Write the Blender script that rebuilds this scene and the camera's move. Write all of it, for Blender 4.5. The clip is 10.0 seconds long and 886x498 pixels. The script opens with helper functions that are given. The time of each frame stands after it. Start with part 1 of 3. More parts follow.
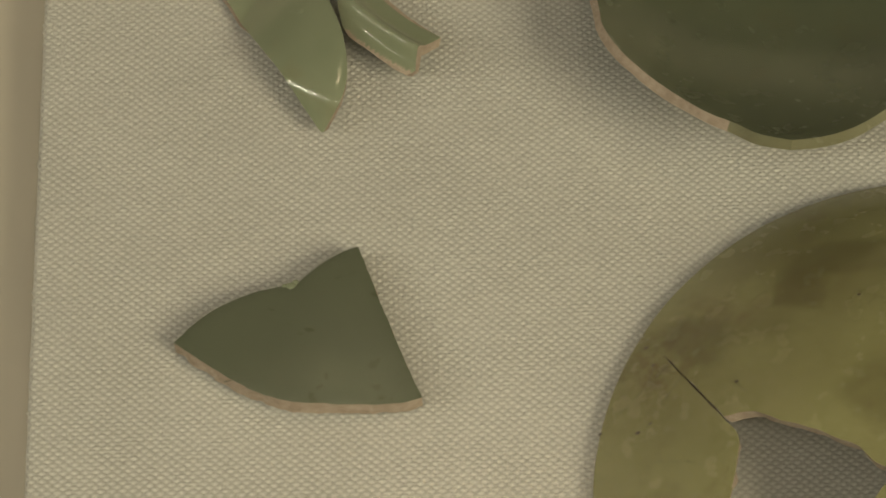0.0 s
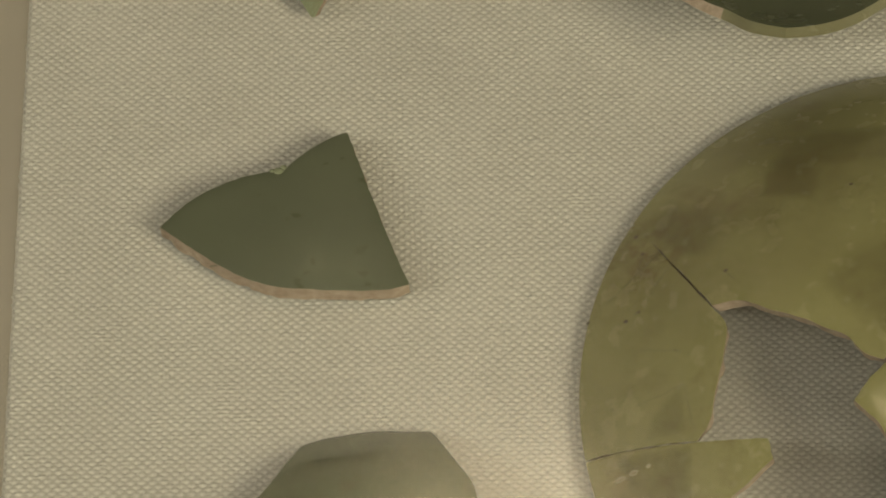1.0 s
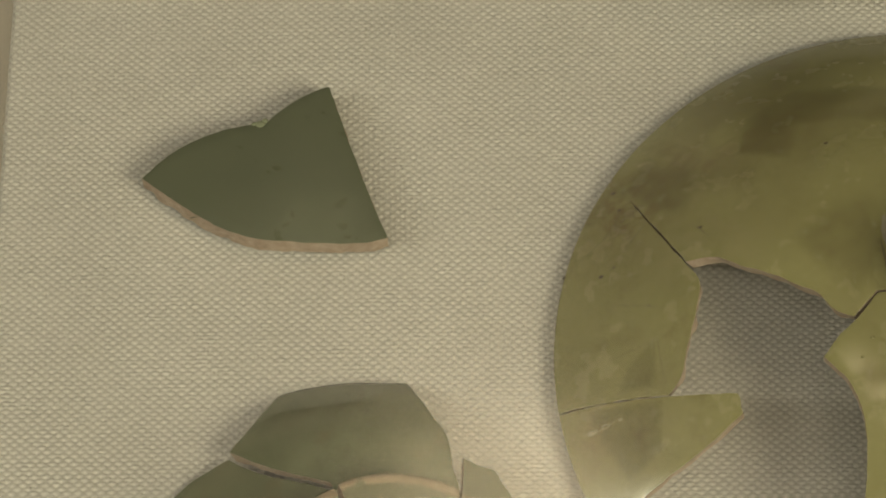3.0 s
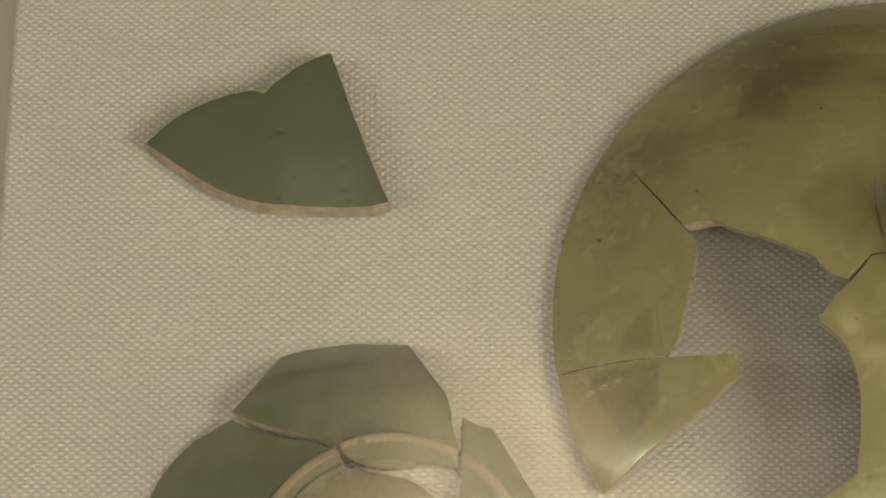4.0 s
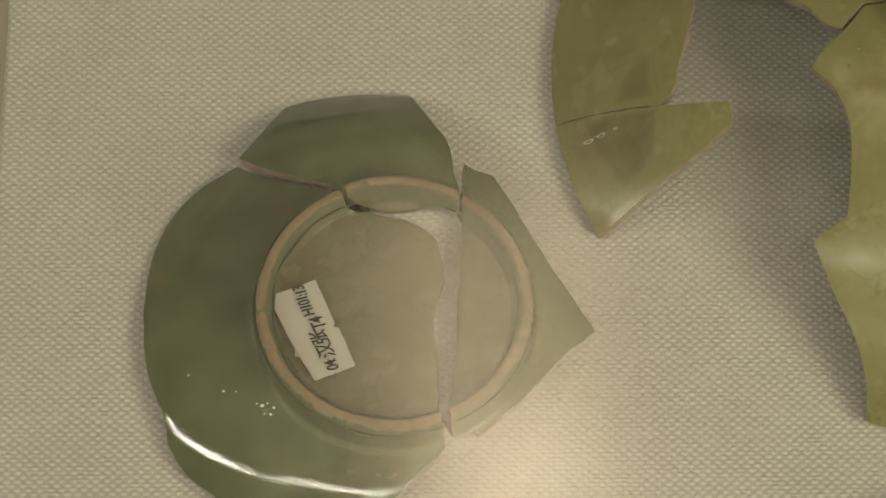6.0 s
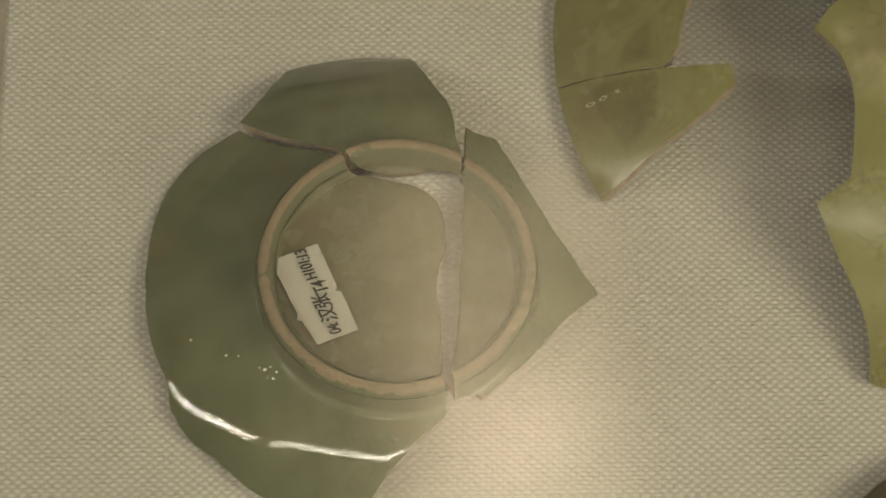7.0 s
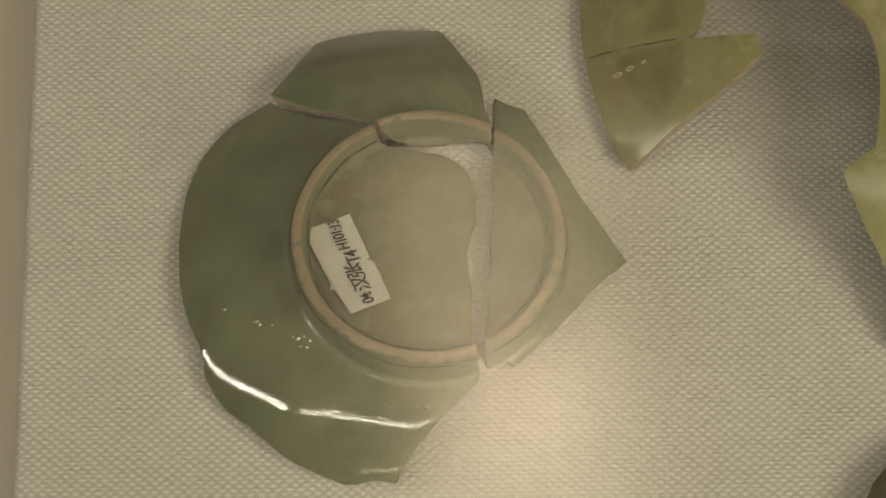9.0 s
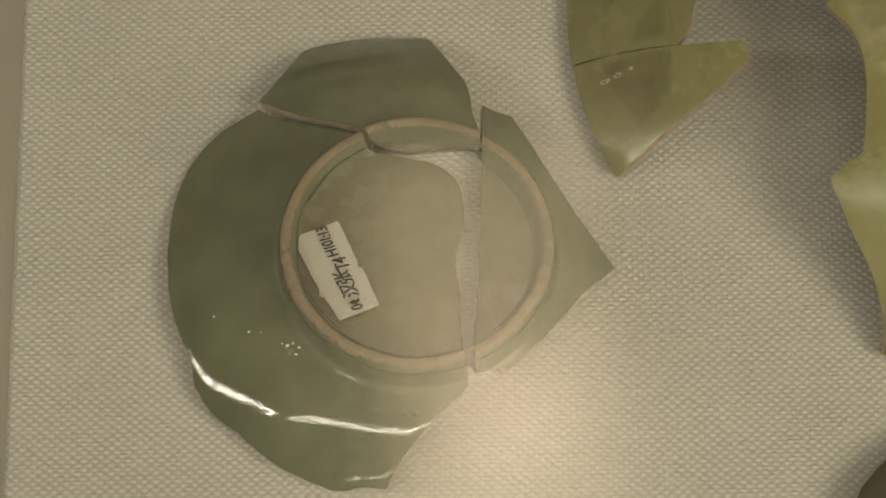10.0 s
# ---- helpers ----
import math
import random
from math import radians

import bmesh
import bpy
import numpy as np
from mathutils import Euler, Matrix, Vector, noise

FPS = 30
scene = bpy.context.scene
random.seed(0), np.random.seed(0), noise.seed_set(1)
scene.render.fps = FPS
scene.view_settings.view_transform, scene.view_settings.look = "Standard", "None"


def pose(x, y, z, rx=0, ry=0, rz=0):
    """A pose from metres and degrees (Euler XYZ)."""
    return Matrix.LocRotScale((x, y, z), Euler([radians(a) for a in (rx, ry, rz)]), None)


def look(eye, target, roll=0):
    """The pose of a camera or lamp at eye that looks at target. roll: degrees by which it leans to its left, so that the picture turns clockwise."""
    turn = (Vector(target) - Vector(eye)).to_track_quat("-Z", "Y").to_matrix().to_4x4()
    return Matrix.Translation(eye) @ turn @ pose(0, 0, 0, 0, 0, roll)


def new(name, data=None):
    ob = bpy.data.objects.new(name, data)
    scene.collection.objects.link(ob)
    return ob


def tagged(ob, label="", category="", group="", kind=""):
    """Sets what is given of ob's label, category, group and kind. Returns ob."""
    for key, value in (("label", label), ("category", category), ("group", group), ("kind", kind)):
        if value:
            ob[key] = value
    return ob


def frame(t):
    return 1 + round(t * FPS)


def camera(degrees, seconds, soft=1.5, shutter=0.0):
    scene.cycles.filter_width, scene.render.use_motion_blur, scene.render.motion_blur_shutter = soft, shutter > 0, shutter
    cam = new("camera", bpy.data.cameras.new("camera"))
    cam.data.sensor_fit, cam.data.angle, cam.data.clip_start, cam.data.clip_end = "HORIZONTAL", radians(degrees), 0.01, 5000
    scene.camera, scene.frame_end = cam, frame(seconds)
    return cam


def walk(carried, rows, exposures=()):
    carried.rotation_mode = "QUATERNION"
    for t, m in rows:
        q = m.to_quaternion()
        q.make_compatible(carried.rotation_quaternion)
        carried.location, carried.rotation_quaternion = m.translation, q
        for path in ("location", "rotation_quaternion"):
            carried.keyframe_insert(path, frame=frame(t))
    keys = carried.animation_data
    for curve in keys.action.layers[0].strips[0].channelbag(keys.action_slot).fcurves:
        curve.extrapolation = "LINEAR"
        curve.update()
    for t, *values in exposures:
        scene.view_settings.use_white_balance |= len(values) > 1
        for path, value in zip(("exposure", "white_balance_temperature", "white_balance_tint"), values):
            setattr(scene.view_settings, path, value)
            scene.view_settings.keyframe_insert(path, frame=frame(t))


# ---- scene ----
cam = camera(18.0, 10.0, soft=1.4)
PATH = [
    (0.0, -0.0102, -0.2153, 0.6348, 31.48, 0.04, -5.27),
    (0.5, -0.0081, -0.2171, 0.6350, 30.74, 0.02, -5.03),
    (1.0, -0.0006, -0.2197, 0.6253, 29.79, 0.24, -4.51),
    (1.5, 0.0087, -0.2204, 0.6270, 28.92, 0.50, -4.20),
    (2.0, 0.0052, -0.2244, 0.6289, 29.17, 0.28, -3.94),
    (3.5, 0.0099, -0.2279, 0.6315, 28.97, 0.20, -3.76),
    (4.0, 0.0086, -0.2354, 0.6354, 28.76, 0.21, -3.69),
    (4.5, 0.0096, -0.2464, 0.6362, 28.08, 0.32, -3.54),
    (5.0, 0.0107, -0.2527, 0.6397, 26.97, 0.24, -3.63),
    (5.5, 0.0075, -0.2619, 0.6404, 26.33, 0.10, -3.53),
    (6.0, 0.0053, -0.2641, 0.6398, 25.53, 0.04, -3.56),
    (6.2, 0.0038, -0.2632, 0.6387, 25.16, -0.09, -3.59),
    (7.3, 0.0040, -0.2657, 0.6378, 24.89, 0.19, -3.78),
    (7.5, 0.0034, -0.2661, 0.6391, 24.87, 0.23, -3.68),
    (8.0, -0.0025, -0.2655, 0.6408, 24.74, 0.10, -3.75),
    (8.5, -0.0075, -0.2685, 0.6410, 24.63, -0.05, -3.84),
    (9.0, -0.0041, -0.2680, 0.6450, 24.32, 0.18, -4.06),
    (9.5, -0.0047, -0.2691, 0.6453, 24.14, 0.09, -4.20),
    (10.0, -0.0062, -0.2683, 0.6462, 24.45, -0.15, -4.32),
]
walk(cam, [(t, pose(x, y, z, rx, ry, rz)) for t, x, y, z, rx, ry, rz in PATH],
     exposures=[(0.0, 0.10), (2.0, 0.13), (5.4, 0.18), (6.0, -0.06), (7.3, -0.12), (10.0, -0.13)])

# ---- light: one long lamp over the case, one ceiling fixture beyond it ----
world = bpy.data.worlds.new("room_air")
world.use_nodes = True
world.node_tree.nodes["Background"].inputs[0].default_value = (1.0, 0.86, 0.66, 1)
world.node_tree.nodes["Background"].inputs[1].default_value = 0.02
scene.world = world

strip = bpy.data.lights.new("strip_light", "AREA")
strip.shape, strip.size, strip.size_y = "RECTANGLE", 2.2, 0.03
strip.energy, strip.color = 3.6, (1.0, 0.885, 0.625)
strip_ob = new("strip_lamp_light", strip)
strip_ob.matrix_world = look((0.35, -0.98, 1.40), (0.06, 0.08, 0.0))
spot = bpy.data.lights.new("track_light", "AREA")
spot.shape, spot.size = "DISK", 0.86
spot.energy, spot.color = 20.2, (1.0, 0.875, 0.615)
spot_ob = new("track_lamp_light", spot)
spot_ob.matrix_world = look((1.12, -0.94, 1.16), (0.06, 0.08, 0.0))
RAILS = (((0.34, -0.53, 1.31), (-0.70, -0.31, 0.94)), ((-0.77, -0.27, 0.89), (-1.32, 0.14, 0.55)))
rail_poses = []
for (a, b), power in zip(RAILS, (2.6, 4.8)):
    a, b = Vector(a), Vector(b)
    rail = bpy.data.lights.new("rail_light", "AREA")
    rail.shape, rail.size, rail.size_y = "RECTANGLE", (b - a).length, 0.012
    rail.energy, rail.color = power * (b - a).length, (1.0, 0.92, 0.74)
    across = (b - a).normalized()
    ahead = Vector((0.02, 0.05, 0.0)) - (a + b) / 2
    ahead = (ahead - across * ahead.dot(across)).normalized()
    rail_poses.append(Matrix.Translation((a + b) / 2) @ Matrix((across, (-ahead).cross(across), -ahead)).transposed().to_4x4())
    new("rail_lamp_light", rail).matrix_world = rail_poses[-1]

MM = 0.001
from mathutils import geometry as geo


# ---- node helpers ----
def material(name):
    m = bpy.data.materials.new(name)
    m.use_nodes = True
    return m, m.node_tree, m.node_tree.nodes["Principled BSDF"]


def node(tree, kind, **values):
    n = tree.nodes.new(kind)
    for key, v in values.items():
        n.inputs[key.replace("_", " ")].default_value = v
    return n


def noise_tex(tree, scale, detail=4.0, rough=0.55, coords=None):
    n = node(tree, "ShaderNodeTexNoise", Scale=scale, Detail=detail, Roughness=rough)
    tree.links.new(coords or tree.nodes["Texture Coordinate"].outputs["Object"], n.inputs["Vector"])
    return n


def ramp(tree, source, stops):
    r = tree.nodes.new("ShaderNodeValToRGB")
    while len(r.color_ramp.elements) < len(stops):
        r.color_ramp.elements.new(0.5)
    for e, (p, c) in zip(r.color_ramp.elements, stops):
        e.position, e.color = p, (*c, 1) if len(c) == 3 else c
    tree.links.new(source, r.inputs[0])
    return r


def mix(tree, fac, a, b, blend="MIX"):
    m = tree.nodes.new("ShaderNodeMix")
    m.data_type, m.blend_type = "RGBA", blend
    for socket, v in ((m.inputs[0], fac), (m.inputs[6], a), (m.inputs[7], b)):
        if hasattr(v, "is_linked"):
            tree.links.new(v, socket)
        else:
            socket.default_value = v if isinstance(v, float) else (*v, 1)
    return m.outputs[2]


def bump(tree, bsdf, source, strength, distance):
    b = node(tree, "ShaderNodeBump", Strength=strength, Distance=distance)
    tree.links.new(source, b.inputs["Height"])
    if bsdf.inputs["Normal"].is_linked:
        tree.links.new(bsdf.inputs["Normal"].links[0].from_socket, b.inputs["Normal"])
    tree.links.new(b.outputs[0], bsdf.inputs["Normal"])


def glaze(name, dark, light, stain, stain_amount, rough=0.13, crackle=0.0, pits=0.35, smear=(), cloudy=38, wavy=0.00005, grain=1900, grit=0.00001):
    """Celadon glaze: clouded colour, brown stains, fine pits and a softly uneven gloss."""
    m, tree, bsdf = material(name)
    tree.nodes.new("ShaderNodeTexCoord")
    cloud = noise_tex(tree, cloudy, 5)
    colour = ramp(tree, cloud.outputs[0], [(0.3, dark), (0.7, light)]).outputs[0]
    fine = noise_tex(tree, 900, 3)
    colour = mix(tree, 0.16, colour, ramp(tree, fine.outputs[0], [(0.35, dark), (0.65, light)]).outputs[0])
    spots = noise_tex(tree, 55, 6, 0.7)
    amount = ramp(tree, spots.outputs[0], [(0.56, (0, 0, 0)), (0.72, (stain_amount,) * 3)]).outputs[0]
    colour = mix(tree, amount, colour, stain)
    specks = noise_tex(tree, 260, 2)
    amount = ramp(tree, specks.outputs[0], [(0.72, (0, 0, 0)), (0.78, (0.55 * stain_amount,) * 3)]).outputs[0]
    colour = mix(tree, amount, colour, tuple(0.35 * c for c in stain))
    if crackle:
        v = tree.nodes.new("ShaderNodeTexVoronoi")
        v.feature = "DISTANCE_TO_EDGE"
        v.inputs["Scale"].default_value = 62
        warp = mix(tree, 0.02, tree.nodes["Texture Coordinate"].outputs["Object"], noise_tex(tree, 90, 3).outputs[1])
        tree.links.new(warp, v.inputs["Vector"])
        line = ramp(tree, v.outputs[0], [(0.0, (crackle,) * 3), (0.018, (0, 0, 0))]).outputs[0]
        mask = ramp(tree, noise_tex(tree, 25, 2).outputs[0], [(0.5, (0, 0, 0)), (0.62, (1, 1, 1))]).outputs[0]
        colour = mix(tree, mix(tree, 1.0, line, mask, "MULTIPLY"), colour, tuple(0.5 * c for c in stain))
    for spot_at, r0, r1, tear, deep, tint in smear:
        far = tree.nodes.new("ShaderNodeVectorMath")
        far.operation = "DISTANCE"
        far.inputs[1].default_value = spot_at
        bent = mix(tree, 0.012, tree.nodes["Texture Coordinate"].outputs["Object"], noise_tex(tree, 110, 5).outputs[1])
        tree.links.new(bent, far.inputs[0])
        near = ramp(tree, far.outputs["Value"], [(r0, (1, 1, 1)), (r1, (0, 0, 0))]).outputs[0]
        torn = ramp(tree, noise_tex(tree, tear, 6, 0.7).outputs[0], [(0.36, (0, 0, 0)), (0.62, (deep,) * 3)]).outputs[0]
        colour = mix(tree, mix(tree, 1.0, near, torn, "MULTIPLY"), colour, tint)
    tree.links.new(colour, bsdf.inputs["Base Color"])
    gloss = ramp(tree, noise_tex(tree, 140, 4).outputs[0], [(0.3, (rough * 0.7,) * 3), (0.75, (rough * 1.7,) * 3)])
    tree.links.new(gloss.outputs[0], bsdf.inputs["Roughness"])
    bump(tree, bsdf, noise_tex(tree, grain, 2).outputs[0], pits, grit)
    bump(tree, bsdf, noise_tex(tree, 150, 2).outputs[0], 0.5, wavy)
    bsdf.inputs["IOR"].default_value = 1.5
    return m


def paste(name, light, dark):
    """Unglazed fired clay of a broken edge."""
    m, tree, bsdf = material(name)
    tree.nodes.new("ShaderNodeTexCoord")
    colour = ramp(tree, noise_tex(tree, 420, 6, 0.7).outputs[0], [(0.3, dark), (0.68, light)]).outputs[0]
    colour = mix(tree, 0.3, colour, ramp(tree, noise_tex(tree, 90, 3).outputs[0], [(0.35, dark), (0.7, light)]).outputs[0])
    tree.links.new(colour, bsdf.inputs["Base Color"])
    bsdf.inputs["Roughness"].default_value = 0.85
    bump(tree, bsdf, noise_tex(tree, 1600, 4).outputs[0], 0.9, 0.0002)
    return m


def plain(name, a, b, scale, rough, relief=0.0, depth=0.0005):
    m, tree, bsdf = material(name)
    tree.nodes.new("ShaderNodeTexCoord")
    big, small = noise_tex(tree, scale, 5), noise_tex(tree, scale * 14, 4)
    colour = mix(tree, 0.35, ramp(tree, big.outputs[0], [(0.3, a), (0.7, b)]).outputs[0],
                 ramp(tree, small.outputs[0], [(0.3, a), (0.7, b)]).outputs[0])
    tree.links.new(colour, bsdf.inputs["Base Color"])
    bsdf.inputs["Roughness"].default_value = rough
    if relief:
        bump(tree, bsdf, small.outputs[0], relief, depth)
    return m


CLOTH = plain("white_linen", (0.52, 0.505, 0.465), (0.61, 0.595, 0.555), 30, 0.9, 0.25, 0.0001)
LINEN = plain("shade_toned_linen", (0.56, 0.545, 0.505), (0.65, 0.635, 0.595), 30, 0.9, 0.25, 0.0001)
# greyer warp threads, with the shade of the weave's gaps put into the colour
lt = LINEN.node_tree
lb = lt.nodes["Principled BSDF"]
warp_shade = node(lt, "ShaderNodeAttribute")
warp_shade.attribute_name = "warp"
tinted = mix(lt, 1.0, lb.inputs["Base Color"].links[0].from_socket, ramp(lt, warp_shade.outputs["Fac"], [(0.0, (1, 1, 1)), (1.0, (0.74, 0.735, 0.725))]).outputs[0], "MULTIPLY")
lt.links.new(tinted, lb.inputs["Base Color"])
CASE = plain("beige_case_paint", (0.56, 0.51, 0.43), (0.63, 0.575, 0.485), 9, 0.6, 0.1)
WALL = plain("room_paint", (0.20, 0.19, 0.165), (0.25, 0.235, 0.21), 3, 0.8, 0.1)
FLOOR = plain("dark_floor", (0.10, 0.085, 0.07), (0.14, 0.12, 0.10), 4, 0.5, 0.1)
METAL = plain("lamp_metal", (0.30, 0.30, 0.30), (0.36, 0.36, 0.36), 20, 0.4)
GREEN = glaze("grey_green_glaze", (0.090, 0.103, 0.066), (0.118, 0.132, 0.086), (0.12, 0.10, 0.06), 0.05, 0.34)
OLIVE = glaze("olive_glaze", (0.205, 0.194, 0.084), (0.318, 0.308, 0.140), (0.13, 0.088, 0.038), 0.55, 0.20, 0.35, cloudy=20, smear=(
    ((0.081, 0.128, 0.014), 0.006, 0.022, 240, 0.65, (0.13, 0.088, 0.038)),
    ((0.120, 0.134, 0.031), 0.012, 0.034, 45, 0.4, (0.125, 0.100, 0.038)),
    ((0.112, 0.152, 0.024), 0.010, 0.030, 60, 0.4, (0.125, 0.095, 0.040)),
    ((0.063, 0.066, 0.018), 0.003, 0.012, 150, 0.7, (0.20, 0.14, 0.085)),
    ((0.100, 0.112, 0.030), 0.005, 0.020, 90, 0.5, (0.33, 0.30, 0.16))))
GLUE = glaze("glossy_glue", (0.20, 0.19, 0.09), (0.26, 0.25, 0.12), (0.2, 0.15, 0.08), 0.1, 0.03)
SAGE = glaze("sage_glaze", (0.094, 0.114, 0.064), (0.172, 0.188, 0.114), (0.165, 0.13, 0.068), 0.6, 0.018, pits=1.0, cloudy=70, grain=1000, grit=0.000017, wavy=0.00006)
PALE = glaze("pale_green_glaze", (0.215, 0.245, 0.160), (0.29, 0.315, 0.215), (0.2, 0.16, 0.08), 0.25, 0.06)
DARK = glaze("dark_green_glaze", (0.085, 0.098, 0.060), (0.125, 0.140, 0.086), (0.09, 0.07, 0.03), 0.3, 0.2)
# darker than the other glazes: holds the shade on the front fragment
SHADED_OLIVE = glaze("shaded_olive_glaze", (0.055, 0.050, 0.028), (0.085, 0.078, 0.042), (0.05, 0.035, 0.02), 0.3, 0.4)
LIP = glaze("thin_lip_glaze", (0.185, 0.180, 0.105), (0.24, 0.235, 0.145), (0.2, 0.15, 0.08), 0.3, 0.2)
BUFF = glaze("buff_base_glaze", (0.122, 0.116, 0.070), (0.176, 0.162, 0.100), (0.15, 0.115, 0.065), 0.35, 0.22, cloudy=45, pits=0.1)
INNER = glaze("pale_sage_glaze", (0.150, 0.155, 0.100), (0.205, 0.205, 0.140), (0.17, 0.12, 0.07), 0.4, 0.05, cloudy=70, grain=800, grit=0.00002)
CLAY = paste("pinkish_clay", (0.52, 0.43, 0.35), (0.27, 0.205, 0.155))
RINGCLAY = paste("foot_ring_clay", (0.330, 0.258, 0.170), (0.18, 0.138, 0.088))


# ---- mesh helpers ----
def part(name, bm, mats, parent=None, label="", smooth=30.0):
    me = bpy.data.meshes.new(name)
    bm.to_mesh(me)
    bm.free()
    for m in mats if isinstance(mats, (list, tuple)) else [mats]:
        me.materials.append(m)
    if smooth:
        me.shade_smooth()
        me.set_sharp_from_angle(angle=radians(smooth))
    ob = new(name, me)
    ob.parent = parent
    return tagged(ob, label)


def box(bm, x0, y0, z0, x1, y1, z1, bevel=0.0):
    got = bmesh.ops.create_cube(bm, size=1.0, matrix=Matrix.Translation(((x0 + x1) / 2, (y0 + y1) / 2, (z0 + z1) / 2))
                                @ Matrix.Diagonal((x1 - x0, y1 - y0, z1 - z0, 1)))
    if bevel:
        edges = {e for v in got["verts"] for e in v.link_edges}
        bmesh.ops.bevel(bm, geom=list(edges), offset=bevel, segments=2, affect="EDGES", profile=0.5)
    return bm


def chain(points, step, rough, seed, calm=None):
    """A closed outline in mm, walked in small steps, each a little off the straight line as a break is."""
    out, n = [], len(points)
    for k in range(n):
        a, b = Vector(points[k]), Vector(points[(k + 1) % n])
        count = max(1, int((b - a).length / step))
        side = Vector((-(b - a).y, (b - a).x)).normalized() if (b - a).length else Vector((0, 0))
        for j in range(count):
            p = a.lerp(b, j / count)
            amp = rough * (0.15 if calm and calm(p.x, p.y) else 1.0)
            w = noise.noise((p.x * 0.45, p.y * 0.45, seed)) + 0.5 * noise.noise((p.x * 1.6, p.y * 1.6, seed + 7))
            out.append(p + side * (w * amp))
    return out


def rounded(points, limit=38.0):
    """A closed outline made smooth between its sharp corners."""
    pts, n, out = [Vector(p) for p in points], len(points), []
    way = []
    for k in range(n):
        a, b = pts[k] - pts[k - 1], pts[(k + 1) % n] - pts[k]
        sharp = a.length < 0.05 or b.length < 0.05 or math.degrees(abs(a.angle_signed(b))) > limit
        way.append(None if sharp else (a.normalized() * b.length + b.normalized() * a.length) / (a.length + b.length))
    for k in range(n):
        a, b = pts[k], pts[(k + 1) % n]
        d = b - a
        ta = (way[k] if way[k] is not None else d.normalized()) * d.length
        tb = (way[(k + 1) % n] if way[(k + 1) % n] is not None else d.normalized()) * d.length
        count = max(1, min(8, int(d.length / 1.5)))
        for j in range(count):
            u = j / count
            out.append(a * (2 * u ** 3 - 3 * u ** 2 + 1) + ta * (u ** 3 - 2 * u ** 2 + u) + b * (3 * u ** 2 - 2 * u ** 3) + tb * (u ** 3 - u ** 2))
    return out


def arc(cx, cy, r, a0, a1, count):
    return [(cx + r * math.cos(radians(a0 + (a1 - a0) * k / count)), cy + r * math.sin(radians(a0 + (a1 - a0) * k / count)))
            for k in range(count + 1)]


def profile(points):
    rs, zs = [p[0] for p in points], [p[1] for p in points]
    return lambda r: float(np.interp(r, rs, zs))


